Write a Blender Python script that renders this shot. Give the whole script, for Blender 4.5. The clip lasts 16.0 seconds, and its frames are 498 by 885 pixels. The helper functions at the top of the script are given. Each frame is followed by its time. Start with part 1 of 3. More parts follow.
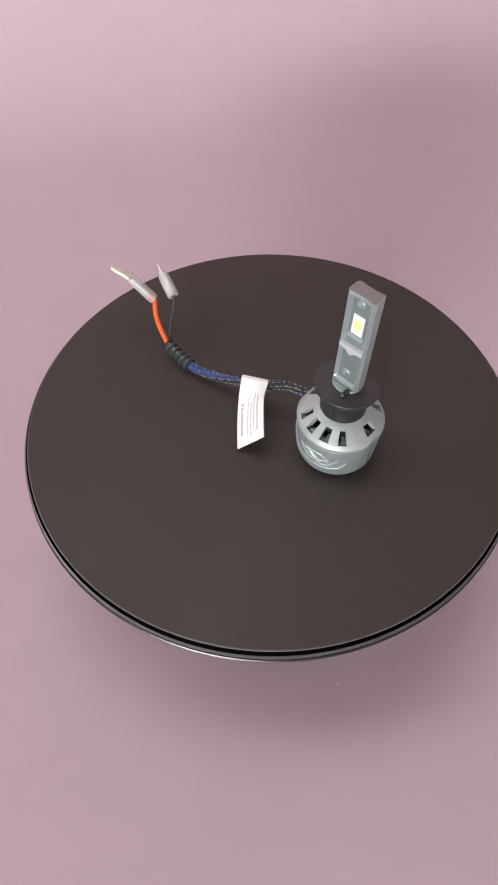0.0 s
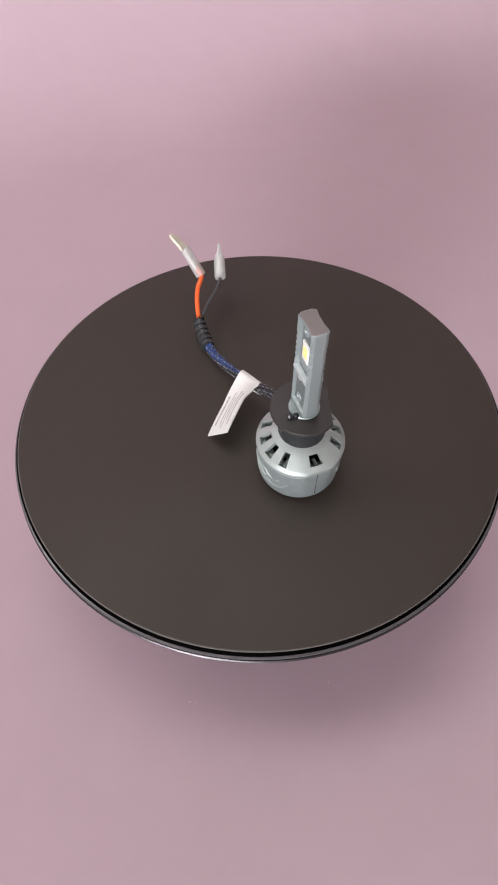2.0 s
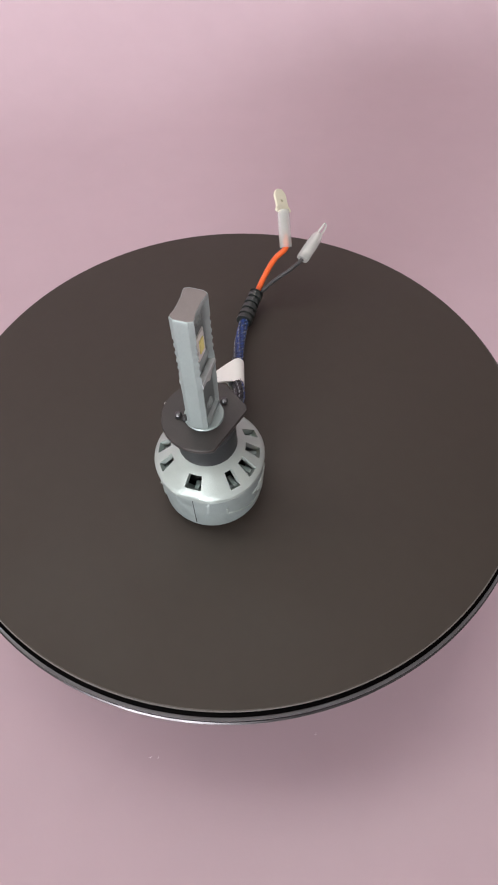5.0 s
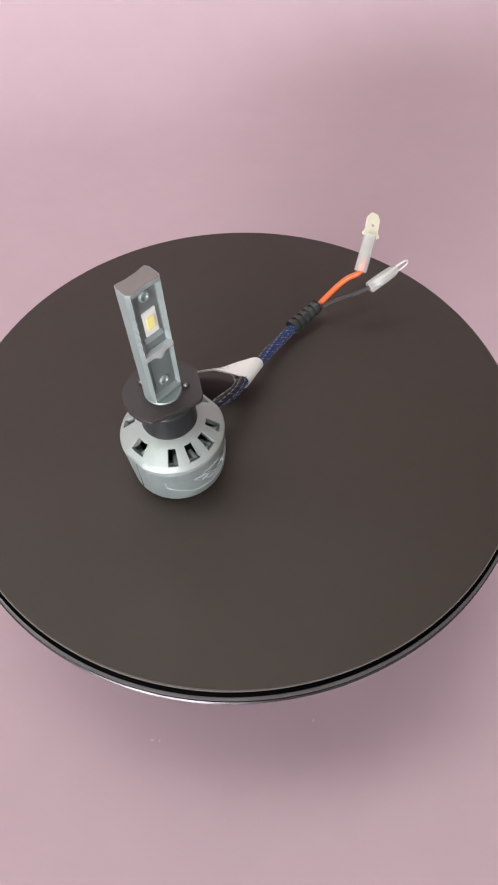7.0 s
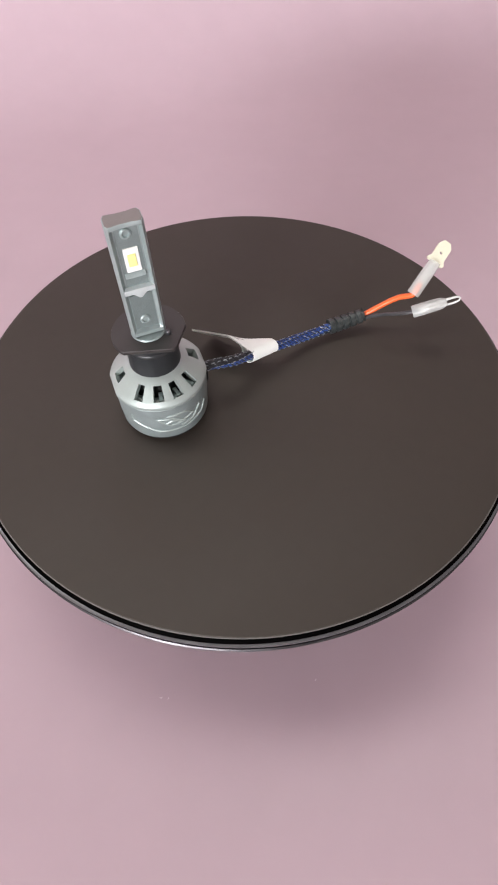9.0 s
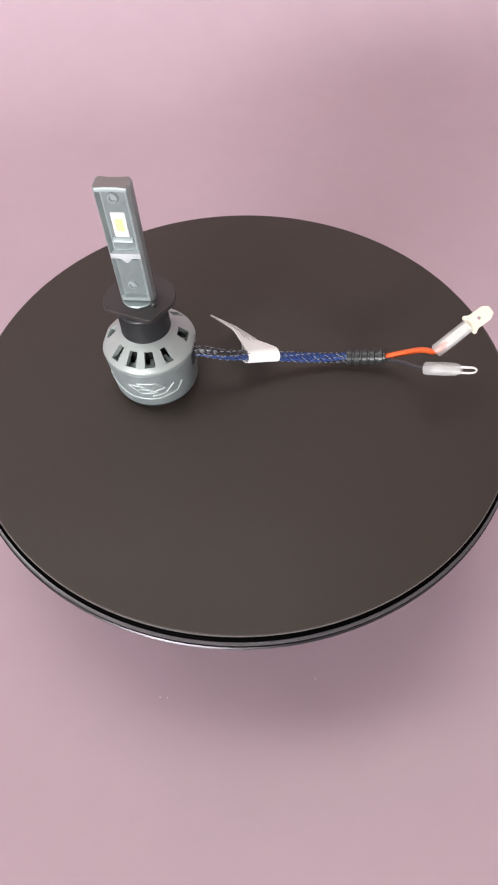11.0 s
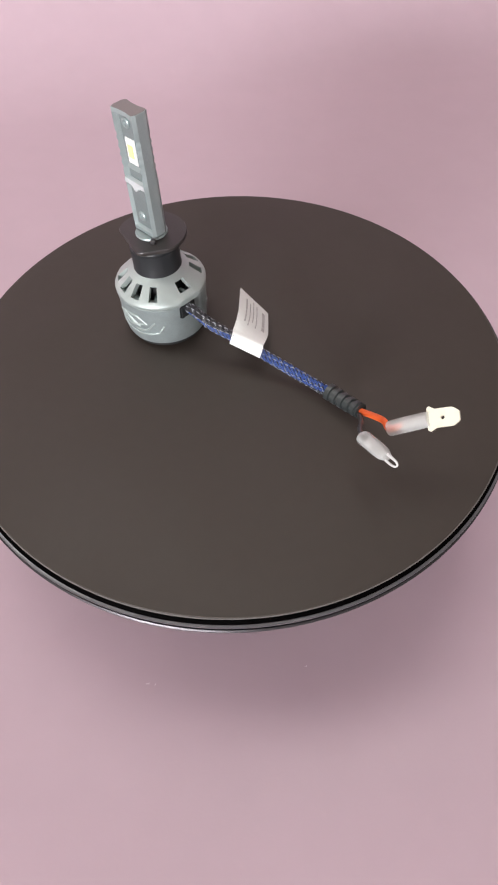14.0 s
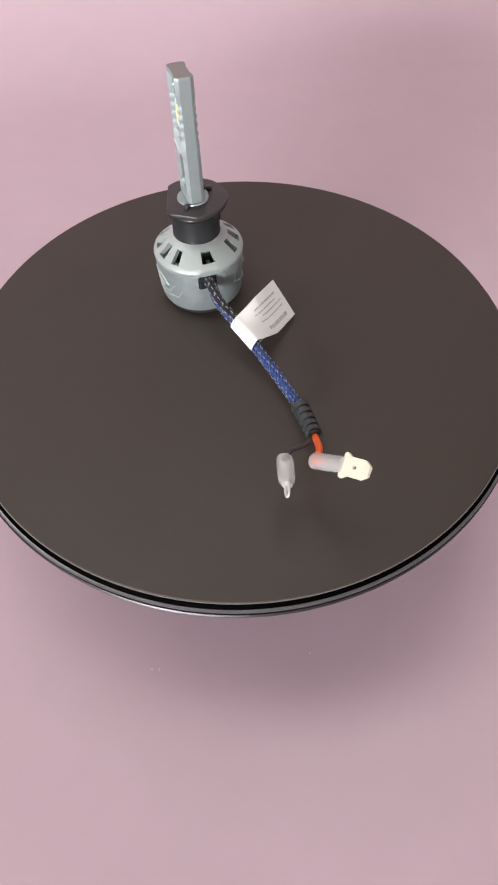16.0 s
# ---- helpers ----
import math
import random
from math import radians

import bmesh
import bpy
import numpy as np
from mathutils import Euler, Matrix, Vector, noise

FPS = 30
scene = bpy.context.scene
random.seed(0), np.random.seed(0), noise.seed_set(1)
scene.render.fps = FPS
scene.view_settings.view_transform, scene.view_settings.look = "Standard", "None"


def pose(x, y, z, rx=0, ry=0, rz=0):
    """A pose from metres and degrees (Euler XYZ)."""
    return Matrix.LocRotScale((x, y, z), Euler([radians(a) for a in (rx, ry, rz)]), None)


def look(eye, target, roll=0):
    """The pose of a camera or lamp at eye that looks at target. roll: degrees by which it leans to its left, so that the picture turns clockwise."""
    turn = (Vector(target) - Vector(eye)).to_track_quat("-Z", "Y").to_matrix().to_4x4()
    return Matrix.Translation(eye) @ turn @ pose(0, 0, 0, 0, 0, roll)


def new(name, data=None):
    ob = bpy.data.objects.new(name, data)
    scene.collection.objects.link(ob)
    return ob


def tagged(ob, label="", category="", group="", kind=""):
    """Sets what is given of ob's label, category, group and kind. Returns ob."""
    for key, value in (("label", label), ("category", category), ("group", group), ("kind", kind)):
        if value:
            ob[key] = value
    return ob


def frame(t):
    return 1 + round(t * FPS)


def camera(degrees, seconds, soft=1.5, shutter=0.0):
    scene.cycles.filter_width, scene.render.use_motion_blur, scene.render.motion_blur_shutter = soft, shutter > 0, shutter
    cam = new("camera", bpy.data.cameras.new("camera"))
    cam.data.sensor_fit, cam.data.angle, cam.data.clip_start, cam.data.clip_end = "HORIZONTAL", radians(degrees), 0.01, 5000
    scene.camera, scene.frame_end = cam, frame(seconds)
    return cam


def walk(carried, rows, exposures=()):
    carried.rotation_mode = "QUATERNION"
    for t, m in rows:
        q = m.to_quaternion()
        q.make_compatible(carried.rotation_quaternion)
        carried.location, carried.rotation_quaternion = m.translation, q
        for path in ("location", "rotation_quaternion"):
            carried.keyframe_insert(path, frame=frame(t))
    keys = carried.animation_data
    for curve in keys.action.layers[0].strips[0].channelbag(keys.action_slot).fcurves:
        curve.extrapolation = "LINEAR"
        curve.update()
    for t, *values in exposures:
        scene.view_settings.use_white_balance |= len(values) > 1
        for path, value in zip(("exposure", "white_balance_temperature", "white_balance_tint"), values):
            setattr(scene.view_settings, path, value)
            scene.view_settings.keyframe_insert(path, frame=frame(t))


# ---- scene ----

# ---------------------------------------------------------------- camera
cam = camera(43.10, 16.0, soft=2.0)
PATH = [
    (0, pose(-0.0094, -0.1490, 0.1945, 34.61, 0.89, -1.73)),
    (0.5, pose(-0.0091, -0.1484, 0.1953, 34.40, 0.98, -1.72)),
    (1, pose(-0.0110, -0.1494, 0.1962, 34.44, 0.98, -1.84)),
    (1.5, pose(-0.0094, -0.1504, 0.1971, 34.34, 0.92, -2.08)),
    (2, pose(-0.0057, -0.1484, 0.1972, 34.27, 1.14, -2.36)),
    (2.5, pose(-0.0050, -0.1468, 0.1953, 34.27, 1.03, -2.59)),
    (3, pose(-0.0059, -0.1463, 0.1948, 34.25, 1.23, -2.57)),
    (3.5, pose(-0.0019, -0.1444, 0.1953, 34.18, 1.31, -2.23)),
    (4, pose(0.0022, -0.1446, 0.1912, 34.30, 1.31, -1.83)),
    (4.5, pose(0.0027, -0.1317, 0.1718, 34.18, 1.36, -1.93)),
    (5, pose(0.0043, -0.1265, 0.1644, 34.75, 1.20, -2.04)),
    (7.5, pose(0.0047, -0.1363, 0.1686, 34.91, 1.11, -1.11)),
    (8, pose(0.0034, -0.1410, 0.1693, 34.83, 0.58, -1.35)),
    (10.5, pose(0.0001, -0.1479, 0.1693, 35.18, 0.94, -1.10)),
    (11, pose(0.0009, -0.1473, 0.1683, 35.15, 0.68, -1.41)),
    (11.5, pose(0.0010, -0.1468, 0.1672, 34.98, 0.74, -1.64)),
    (12, pose(0.0000, -0.1462, 0.1666, 34.94, 0.49, -1.67)),
    (12.5, pose(0.0018, -0.1462, 0.1661, 34.84, 0.76, -1.27)),
    (13, pose(0.0030, -0.1478, 0.1654, 34.86, 0.68, -1.24)),
    (13.5, pose(0.0046, -0.1486, 0.1615, 34.99, 0.74, -1.06)),
    (14, pose(0.0054, -0.1489, 0.1614, 34.90, 0.81, -0.95)),
    (14.5, pose(0.0061, -0.1490, 0.1600, 34.60, 0.79, -0.81)),
    (15, pose(0.0050, -0.1502, 0.1607, 34.48, 0.76, -0.73)),
    (15.5, pose(0.0045, -0.1511, 0.1607, 34.26, 0.85, -0.53)),
    (16, pose(0.0042, -0.1500, 0.1597, 34.17, 0.74, -0.50)),
]
EXPOSURES = [(0, 0.03, 6500, 10), (3.5, 0.03, 6500, 10), (5, 0.19, 6500, 6), (8, 0.26, 6500, 6), (10.5, 0.27, 6500, 10), (12, 0.27, 6500, 8.5), (16, 0.27, 6500, 8)]
walk(cam, PATH, EXPOSURES)

# ---------------------------------------------------------------- light
BACK_Y = 0.95          # back wall of the room
TABLE_Z = -0.0645      # top of the table under the turntable
world = bpy.data.worlds.new("daylight")
scene.world = world
world.use_nodes = True
wn = world.node_tree.nodes
sky = wn.new("ShaderNodeTexSky")
sky.sky_type = "NISHITA"
sky.sun_disc = False
sky.sun_elevation = radians(35)
sky.sun_rotation = radians(-120)
world.node_tree.links.new(sky.outputs[0], wn["Background"].inputs[0])
wn["Background"].inputs[1].default_value = 0.1


def area_lamp(name, size_x, size_y, watts, colour, eye, target):
    lamp = bpy.data.lights.new(name, "AREA")
    lamp.shape, lamp.size, lamp.size_y = "RECTANGLE", size_x, size_y
    lamp.energy, lamp.color = watts, colour
    ob = new(name, lamp)
    ob.matrix_world = look(eye, target)
    return ob


# daylight that enters by the window, and the ceiling panel above the table
area_lamp("window_light", 2.4, 0.60, 342.0, (0.98, 0.955, 1.0), (-2.0, -4.96, 0.92), (-0.1, 0.3, 0.05))
area_lamp("ceiling_light_glow", 2.0, 0.65, 17.5, (0.965, 0.985, 0.93), (-0.75, 0.34, 1.585), (-0.75, 0.34, 0.0))

# ---------------------------------------------------------------- materials


def material(name, colour, rough=0.5, metal=0.0, vary=0.08, scale=60.0, bump=0.0, bump_scale=400.0, spec=0.5, coat=0.0):
    """A principled surface with two scales of colour and gloss variation and fine relief."""
    mat = bpy.data.materials.new(name)
    mat.use_nodes = True
    nt = mat.node_tree
    n, l = nt.nodes, nt.links
    b = n["Principled BSDF"]
    b.inputs["Metallic"].default_value = metal
    b.inputs["Specular IOR Level"].default_value = spec
    b.inputs["Coat Weight"].default_value = coat
    co = n.new("ShaderNodeTexCoord")
    big, small = n.new("ShaderNodeTexNoise"), n.new("ShaderNodeTexNoise")
    for tex, s in ((big, scale), (small, scale * 9)):
        tex.inputs["Scale"].default_value = s
        tex.inputs["Detail"].default_value = 4
        l.new(co.outputs["Object"], tex.inputs["Vector"])
    add = n.new("ShaderNodeMath")
    add.operation = "ADD"
    l.new(big.outputs["Fac"], add.inputs[0])
    l.new(small.outputs["Fac"], add.inputs[1])
    ramp = n.new("ShaderNodeMapRange")
    ramp.inputs["From Min"].default_value, ramp.inputs["From Max"].default_value = 0.6, 1.4
    ramp.inputs["To Min"].default_value, ramp.inputs["To Max"].default_value = 1 - vary, 1 + vary
    l.new(add.outputs[0], ramp.inputs["Value"])
    mul = n.new("ShaderNodeMix")
    mul.data_type, mul.blend_type = "RGBA", "MULTIPLY"
    mul.inputs["Factor"].default_value = 1.0
    mul.inputs["A"].default_value = (*colour, 1)
    l.new(ramp.outputs[0], mul.inputs["B"])
    l.new(mul.outputs["Result"], b.inputs["Base Color"])
    rr = n.new("ShaderNodeMapRange")
    rr.inputs["From Min"].default_value, rr.inputs["From Max"].default_value = 0.3, 0.7
    rr.inputs["To Min"].default_value, rr.inputs["To Max"].default_value = max(0.02, rough - 0.06), min(1, rough + 0.06)
    l.new(big.outputs["Fac"], rr.inputs["Value"])
    l.new(rr.outputs[0], b.inputs["Roughness"])
    if bump:
        tex = n.new("ShaderNodeTexNoise")
        tex.inputs["Scale"].default_value, tex.inputs["Detail"].default_value = bump_scale, 5
        l.new(co.outputs["Object"], tex.inputs["Vector"])
        bp = n.new("ShaderNodeBump")
        bp.inputs["Strength"].default_value, bp.inputs["Distance"].default_value = bump, 0.0005
        l.new(tex.outputs["Fac"], bp.inputs["Height"])
        l.new(bp.outputs["Normal"], b.inputs["Normal"])
    return mat


def clear_plastic(name, colour, rough, see):
    """Thin translucent plastic: partly lets what is behind it show."""
    mat = material(name, colour, rough, vary=0.05, scale=300, bump=0.2, bump_scale=700)
    nt = mat.node_tree
    b = nt.nodes["Principled BSDF"]
    mix, tr = nt.nodes.new("ShaderNodeMixShader"), nt.nodes.new("ShaderNodeBsdfTransparent")
    tr.inputs[0].default_value = (0.97, 0.97, 0.97, 1)
    mix.inputs[0].default_value = see
    nt.links.new(b.outputs[0], mix.inputs[1])
    nt.links.new(tr.outputs[0], mix.inputs[2])
    nt.links.new(mix.outputs[0], nt.nodes["Material Output"].inputs["Surface"])
    return mat


PINK = material("pink_paper", (0.512, 0.386, 0.438), 0.8, vary=0.03, scale=6, bump=0.05, bump_scale=900, spec=0.3)
PLASTER = material("plaster", (0.44, 0.42, 0.41), 0.9, vary=0.04, scale=3, bump=0.1, bump_scale=60)
OAK = material("floor_wood", (0.25, 0.16, 0.10), 0.5, vary=0.2, scale=5)
DISC = material("platter_film", (0.0425, 0.0342, 0.0280), 0.58, vary=0.05, scale=25, bump=0.03, bump_scale=2500, spec=0.31)
GLOSS_BLACK = material("gloss_black", (0.0008, 0.0007, 0.0007), 0.6, vary=0.05, spec=0.01)
BRIGHT_RIM = material("dark_polished_metal", (0.075, 0.072, 0.076), 0.36, 1.0, vary=0.1, scale=120)
RIM = material("satin_silver_rim", (0.17, 0.17, 0.18), 0.35, 0.7, vary=0.1, scale=120)
# pale grey that stands in for the highlight on the platter's bevel
EDGE_HIGHLIGHT = material("grey_edge_highlight", (0.13, 0.122, 0.115), 0.5, vary=0.1, scale=200)
SKIRT = material("dark_grey_metal", (0.055, 0.055, 0.062), 0.4, 0.2, vary=0.1, scale=150)
GREY_PLASTIC = material("grey_plastic", (0.10, 0.10, 0.11), 0.45, vary=0.08)
ALU = material("cast_aluminium", (0.37, 0.43, 0.43), 0.45, 0.6, vary=0.14, scale=420, bump=0.2, bump_scale=2400)
STEEL = material("dark_steel", (0.10, 0.10, 0.105), 0.35, 0.8, vary=0.1)
# stem's end: dim pinkish reflection put into a darker, browner colour
STEM_TOP = material("end_reflection_metal", (0.235, 0.215, 0.21), 0.55, 0.35, vary=0.1, scale=500, bump=0.1, bump_scale=1800)
ALU_STEM = material("milled_aluminium", (0.345, 0.41, 0.405), 0.47, 0.55, vary=0.08, scale=420, bump=0.08, bump_scale=1800)
ALU_CAP = material("blasted_aluminium", (0.42, 0.48, 0.46), 0.48, 0.45, vary=0.06, scale=350, bump=0.12, bump_scale=2600)
# darker copy of the stem's aluminium, recess shade put into the colour
ALU_PANEL = material("recess_shade_aluminium", (0.235, 0.285, 0.28), 0.45, 0.5, vary=0.12, scale=500, bump=0.2, bump_scale=1600)
ALU_BRIGHT = material("pale_aluminium", (0.62, 0.68, 0.68), 0.34, 0.35, vary=0.1, scale=500)
BLACK = material("black_plastic", (0.020, 0.022, 0.024), 0.36, vary=0.12, scale=300, bump=0.1, bump_scale=2000)
# a little lighter and browner than the black plastic
FLANGE = material("warm_black_flange", (0.033, 0.029, 0.028), 0.42, vary=0.15, scale=260, bump=0.08, bump_scale=1500)
DARK = material("dark_inside", (0.012, 0.012, 0.012), 0.6, vary=0.1)
WHITE_PAD = material("white_led_pad", (0.82, 0.83, 0.80), 0.4, vary=0.03)
PHOSPHOR = material("yellow_phosphor", (0.92, 0.87, 0.33), 0.5, vary=0.05, scale=900)
PAPER = material("white_label", (0.93, 0.95, 0.92), 0.6, vary=0.03, scale=150, bump=0.1, bump_scale=900)
# thin paper lets some light through
nt = PAPER.node_tree
thin, mixed = nt.nodes.new("ShaderNodeBsdfTranslucent"), nt.nodes.new("ShaderNodeMixShader")
thin.inputs[0].default_value = (0.94, 0.94, 0.90, 1)
mixed.inputs[0].default_value = 0.12
nt.links.new(nt.nodes["Principled BSDF"].outputs[0], mixed.inputs[1])
nt.links.new(thin.outputs[0], mixed.inputs[2])
nt.links.new(mixed.outputs[0], nt.nodes["Material Output"].inputs["Surface"])
INK = material("grey_ink", (0.50, 0.49, 0.48), 0.7, vary=0.15, scale=900)
SLEEVE = material("black_sleeve", (0.012, 0.013, 0.018), 0.5, vary=0.1)
BLUE = material("blue_thread", (0.02, 0.062, 0.25), 0.4, vary=0.2, scale=500)
THREAD_BLACK = material("black_thread", (0.016, 0.016, 0.02), 0.4, vary=0.2, scale=500)
THREAD_WHITE = material("white_thread", (0.27, 0.29, 0.31), 0.4, vary=0.1, scale=500)
RUBBER = material("black_rubber", (0.030, 0.035, 0.035), 0.36, vary=0.12, scale=300)
ORANGE = material("orange_insulation", (0.80, 0.13, 0.03), 0.38, vary=0.06, scale=300)
GREY_WIRE = material("dark_grey_insulation", (0.045, 0.045, 0.048), 0.4, vary=0.06, scale=300)
CLEAR = clear_plastic("clear_sheath", (0.78, 0.80, 0.78), 0.12, 0.62)
IVORY = material("ivory_nylon", (0.69, 0.67, 0.53), 0.45, vary=0.04, scale=300)
TIN = material("tinned_brass", (0.45, 0.44, 0.41), 0.5, 0.8, vary=0.1, scale=500)
MILKY = clear_plastic("milky_plastic", (0.74, 0.75, 0.73), 0.2, 0.25)
LINT = material("white_lint", (0.84, 0.76, 0.80), 0.9)
LAMP_GLOW = material("lamp_diffuser", (0.85, 0.85, 0.85), 0.6)

# ---------------------------------------------------------------- mesh helpers


def finish(bm, sharp=35):
    bmesh.ops.recalc_face_normals(bm, faces=bm.faces)
    for f in bm.faces:
        f.smooth = True
    for e in bm.edges:
        e.smooth = len(e.link_faces) == 2 and e.calc_face_angle(0) < radians(sharp)


def part(name, bm, mat, parent=None, label="", sharp=35):
    """Links a bmesh as one mesh object under a thing or a part."""
    finish(bm, sharp)
    me = bpy.data.meshes.new(name)
    bm.to_mesh(me)
    bm.free()
    me.materials.append(mat)
    ob = new(name, me)
    ob.parent = parent
    return tagged(ob, label)


def empty(name, m=None):
    ob = new(name)
    ob.empty_display_size = 0.02
    if m is not None:
        ob.matrix_world = m
    return ob


def box(bm, x0, x1, y0, y1, z0, z1, bevel=0.0, m=None):
    vs = bmesh.ops.create_cube(bm, size=1)["verts"]
    for v in vs:
        v.co = Vector((x0 + (v.co.x + 0.5) * (x1 - x0), y0 + (v.co.y + 0.5) * (y1 - y0), z0 + (v.co.z + 0.5) * (z1 - z0)))
    if bevel:
        edges = list({e for v in vs for e in v.link_edges})
        made = bmesh.ops.bevel(bm, geom=edges, offset=bevel, segments=2, affect="EDGES")
        vs = list({v for f in made["faces"] for v in f.verts} | {v for v in vs if v.is_valid})
    if m is not None:
        bmesh.ops.transform(bm, matrix=m, verts=vs)
    return bm


def loft(bm, rings, closed=False, caps=True):
    """Skin between rings of points with equal counts."""
    loops = [[bm.verts.new(p) for p in ring] for ring in rings]
    k = len(loops[0])
    pairs = list(zip(loops, loops[1:])) + ([(loops[-1], loops[0])] if closed else [])
    for a, b in pairs:
        for i in range(k):
            bm.faces.new((a[i], a[(i + 1) % k], b[(i + 1) % k], b[i]))
    if caps and not closed:
        bm.faces.new(loops[0][::-1])
        bm.faces.new(loops[-1])
    return bm


def lathe(profile, segments=96, closed=False, clip=None):
    """A turned solid from (radius, height) pairs; clip: flats at that distance along the first axis."""
    bm = bmesh.new()
    rings = []
    for r, z in profile:
        ring = []
        for i in range(segments):
            a = 2 * math.pi * i / segments
            x, y = r * math.cos(a), r * math.sin(a)
            if clip:
                x = max(-clip, min(clip, x))
            ring.append(Vector((x, y, z)))
        rings.append(ring)
    return loft(bm, rings, closed)


def spline(points, steps=12):
    """A smooth line through points."""
    pts = [Vector(p) for p in points]
    pts = [2 * pts[0] - pts[1]] + pts + [2 * pts[-1] - pts[-2]]
    out = []
    for i in range(1, len(pts) - 2):
        p0, p1, p2, p3 = pts[i - 1:i + 3]
        for k in range(steps):
            t = k / steps
            out.append(0.5 * ((2 * p1) + (p2 - p0) * t + (2 * p0 - 5 * p1 + 4 * p2 - p3) * t * t + (3 * p1 - p0 - 3 * p2 + p3) * t ** 3))
    out.append(pts[-2])
    return out


def frames_along(line):
    """A point and two cross directions at each point of a line, without twist."""
    out, side = [], None
    for i, p in enumerate(line):
        d = (line[min(i + 1, len(line) - 1)] - line[max(i - 1, 0)]).normalized()
        if side is None:
            side = d.cross(Vector((0, 0, 1))).normalized()
        side = (side - d * side.dot(d)).normalized()
        out.append((p, side, side.cross(d).normalized()))
    return out


def tube(bm, line, radius, sides=12, flat=1.0):
    """A tube along a line; radius is a number or one number a point."""
    rings = []
    for i, (p, s, u) in enumerate(frames_along(line)):
        r = radius[i] if isinstance(radius, (list, tuple)) else radius
        rings.append([p + s * (r * math.cos(2 * math.pi * k / sides)) + u * (flat * r * math.sin(2 * math.pi * k / sides)) for k in range(sides)])
    return loft(bm, rings)

# ---------------------------------------------------------------- the room


def room():
    x0, x1, y0, y1, z0, z1, th = -3.6, 1.6, -5.0, BACK_Y, -0.80, 1.65, 0.12

    def slab(name, *b, mat=PLASTER, label="", category="wall"):
        return tagged(part(name, box(bmesh.new(), *b), mat), label, category, kind="structure")
    slab("floor", x0, x1, y0, y1, z0 - th, z0, mat=OAK, label="brown wooden room floor", category="floor")
    slab("ceiling", x0 - th, x1 + th, y0 - th, y1 + th, z1, z1 + th, label="plain white plaster ceiling", category="ceiling")
    slab("wall_north", x0 - th, x1 + th, y1, y1 + th, z0 - th, z1, label="plain plaster wall behind the table")
    slab("wall_east", x1, x1 + th, y0, y1, z0 - th, z1, label="plain plaster wall")
    slab("wall_west", x0 - th, x0, y0, y1, z0 - th, z1, label="plain plaster wall")
    # wall behind the camera, with the window opening
    bm = bmesh.new()
    wx0, wx1, wz0, wz1 = -3.2, -0.8, 0.60, 1.24
    box(bm, x0 - th, wx0, y0 - th, y0, z0 - th, z1)
    box(bm, wx1, x1 + th, y0 - th, y0, z0 - th, z1)
    box(bm, wx0, wx1, y0 - th, y0, z0 - th, wz0)
    box(bm, wx0, wx1, y0 - th, y0, wz1, z1)
    tagged(part("wall_south", bm, PLASTER), "plain plaster wall with a window opening", "wall", kind="structure")
    win = tagged(empty("window_1", pose((wx0 + wx1) / 2, y0 - th / 2, (wz0 + wz1) / 2)), "white framed window that lets daylight in", "window", kind="structure")
    hx, hz, w = (wx1 - wx0) / 2, (wz1 - wz0) / 2, 0.05
    for name, b in (("stile", (-hx, -hx + w, -0.03, 0.03, -hz, hz)), ("stile", (hx - w, hx, -0.03, 0.03, -hz, hz)),
                    ("rail", (-hx + w, hx - w, -0.03, 0.03, -hz, -hz + w)), ("rail", (-hx + w, hx - w, -0.03, 0.03, hz - w, hz))):
        part(name, box(bmesh.new(), *b, bevel=0.004), LAMP_GLOW, win)


def table():
    t = tagged(empty("table", pose(0, 0, -0.80, 0, 0, 14)), "plain wooden table under a pink paper sheet", "table")
    top = TABLE_Z + 0.80 - 0.002
    part("tabletop", box(bmesh.new(), -0.75, 0.75, -0.75, 0.60, top - 0.03, top, 0.004), OAK, t)
    for x in (-0.68, 0.68):
        for y in (-0.68, 0.53):
            part("leg", box(bmesh.new(), x - 0.03, x + 0.03, y - 0.03, y + 0.03, 0.0, top - 0.03, 0.003), OAK, t)


def backdrop():
    """The pink sheet: flat on the table, then a wide curve up the wall."""
    bm = bmesh.new()
    line = [(-0.75 + 0.05 * i, TABLE_Z) for i in range(22)]
    r, yc = 0.24, 0.29
    line = [p for p in line if p[0] < yc]
    for i in range(25):
        a = radians(90 * i / 24)
        line.append((yc + r * math.sin(a), TABLE_Z + r - r * math.cos(a)))
    line.append((yc + r, 1.3))
    back = [(y, z - 0.001) if i < 3 else (y + 0.001 * (i > 8), z - 0.001) for i, (y, z) in enumerate(line)]
    loop = line + back[::-1]
    xs = [-0.95 + 0.1 * i for i in range(20)]
    loft(bm, [[Vector((x, y, z)) for y, z in loop] for x in xs])
    bmesh.ops.rotate(bm, cent=(0, 0, 0), matrix=Matrix.Rotation(radians(14), 3, "Z"), verts=bm.verts)
    tagged(part("backdrop", bm, PINK), "smooth matt pink paper sheet sweeping up behind the turntable", "backdrop", kind="structure")


def ceiling_lamp():
    t = tagged(empty("ceiling_light", pose(-0.75, 0.34, 1.59)), "flat white ceiling light panel", "lamp")
    bm = bmesh.new()
    for b in ((-1.04, 1.04, -0.36, -0.33, 0, 0.06), (-1.04, 1.04, 0.33, 0.36, 0, 0.06), (-1.04, -1.01, -0.33, 0.33, 0, 0.06), (1.01, 1.04, -0.33, 0.33, 0, 0.06)):
        box(bm, *b)
    part("frame", bm, LAMP_GLOW, t)


room()
table()
backdrop()
ceiling_lamp()

# ---------------------------------------------------------------- the turntable
RADIUS = 0.0925
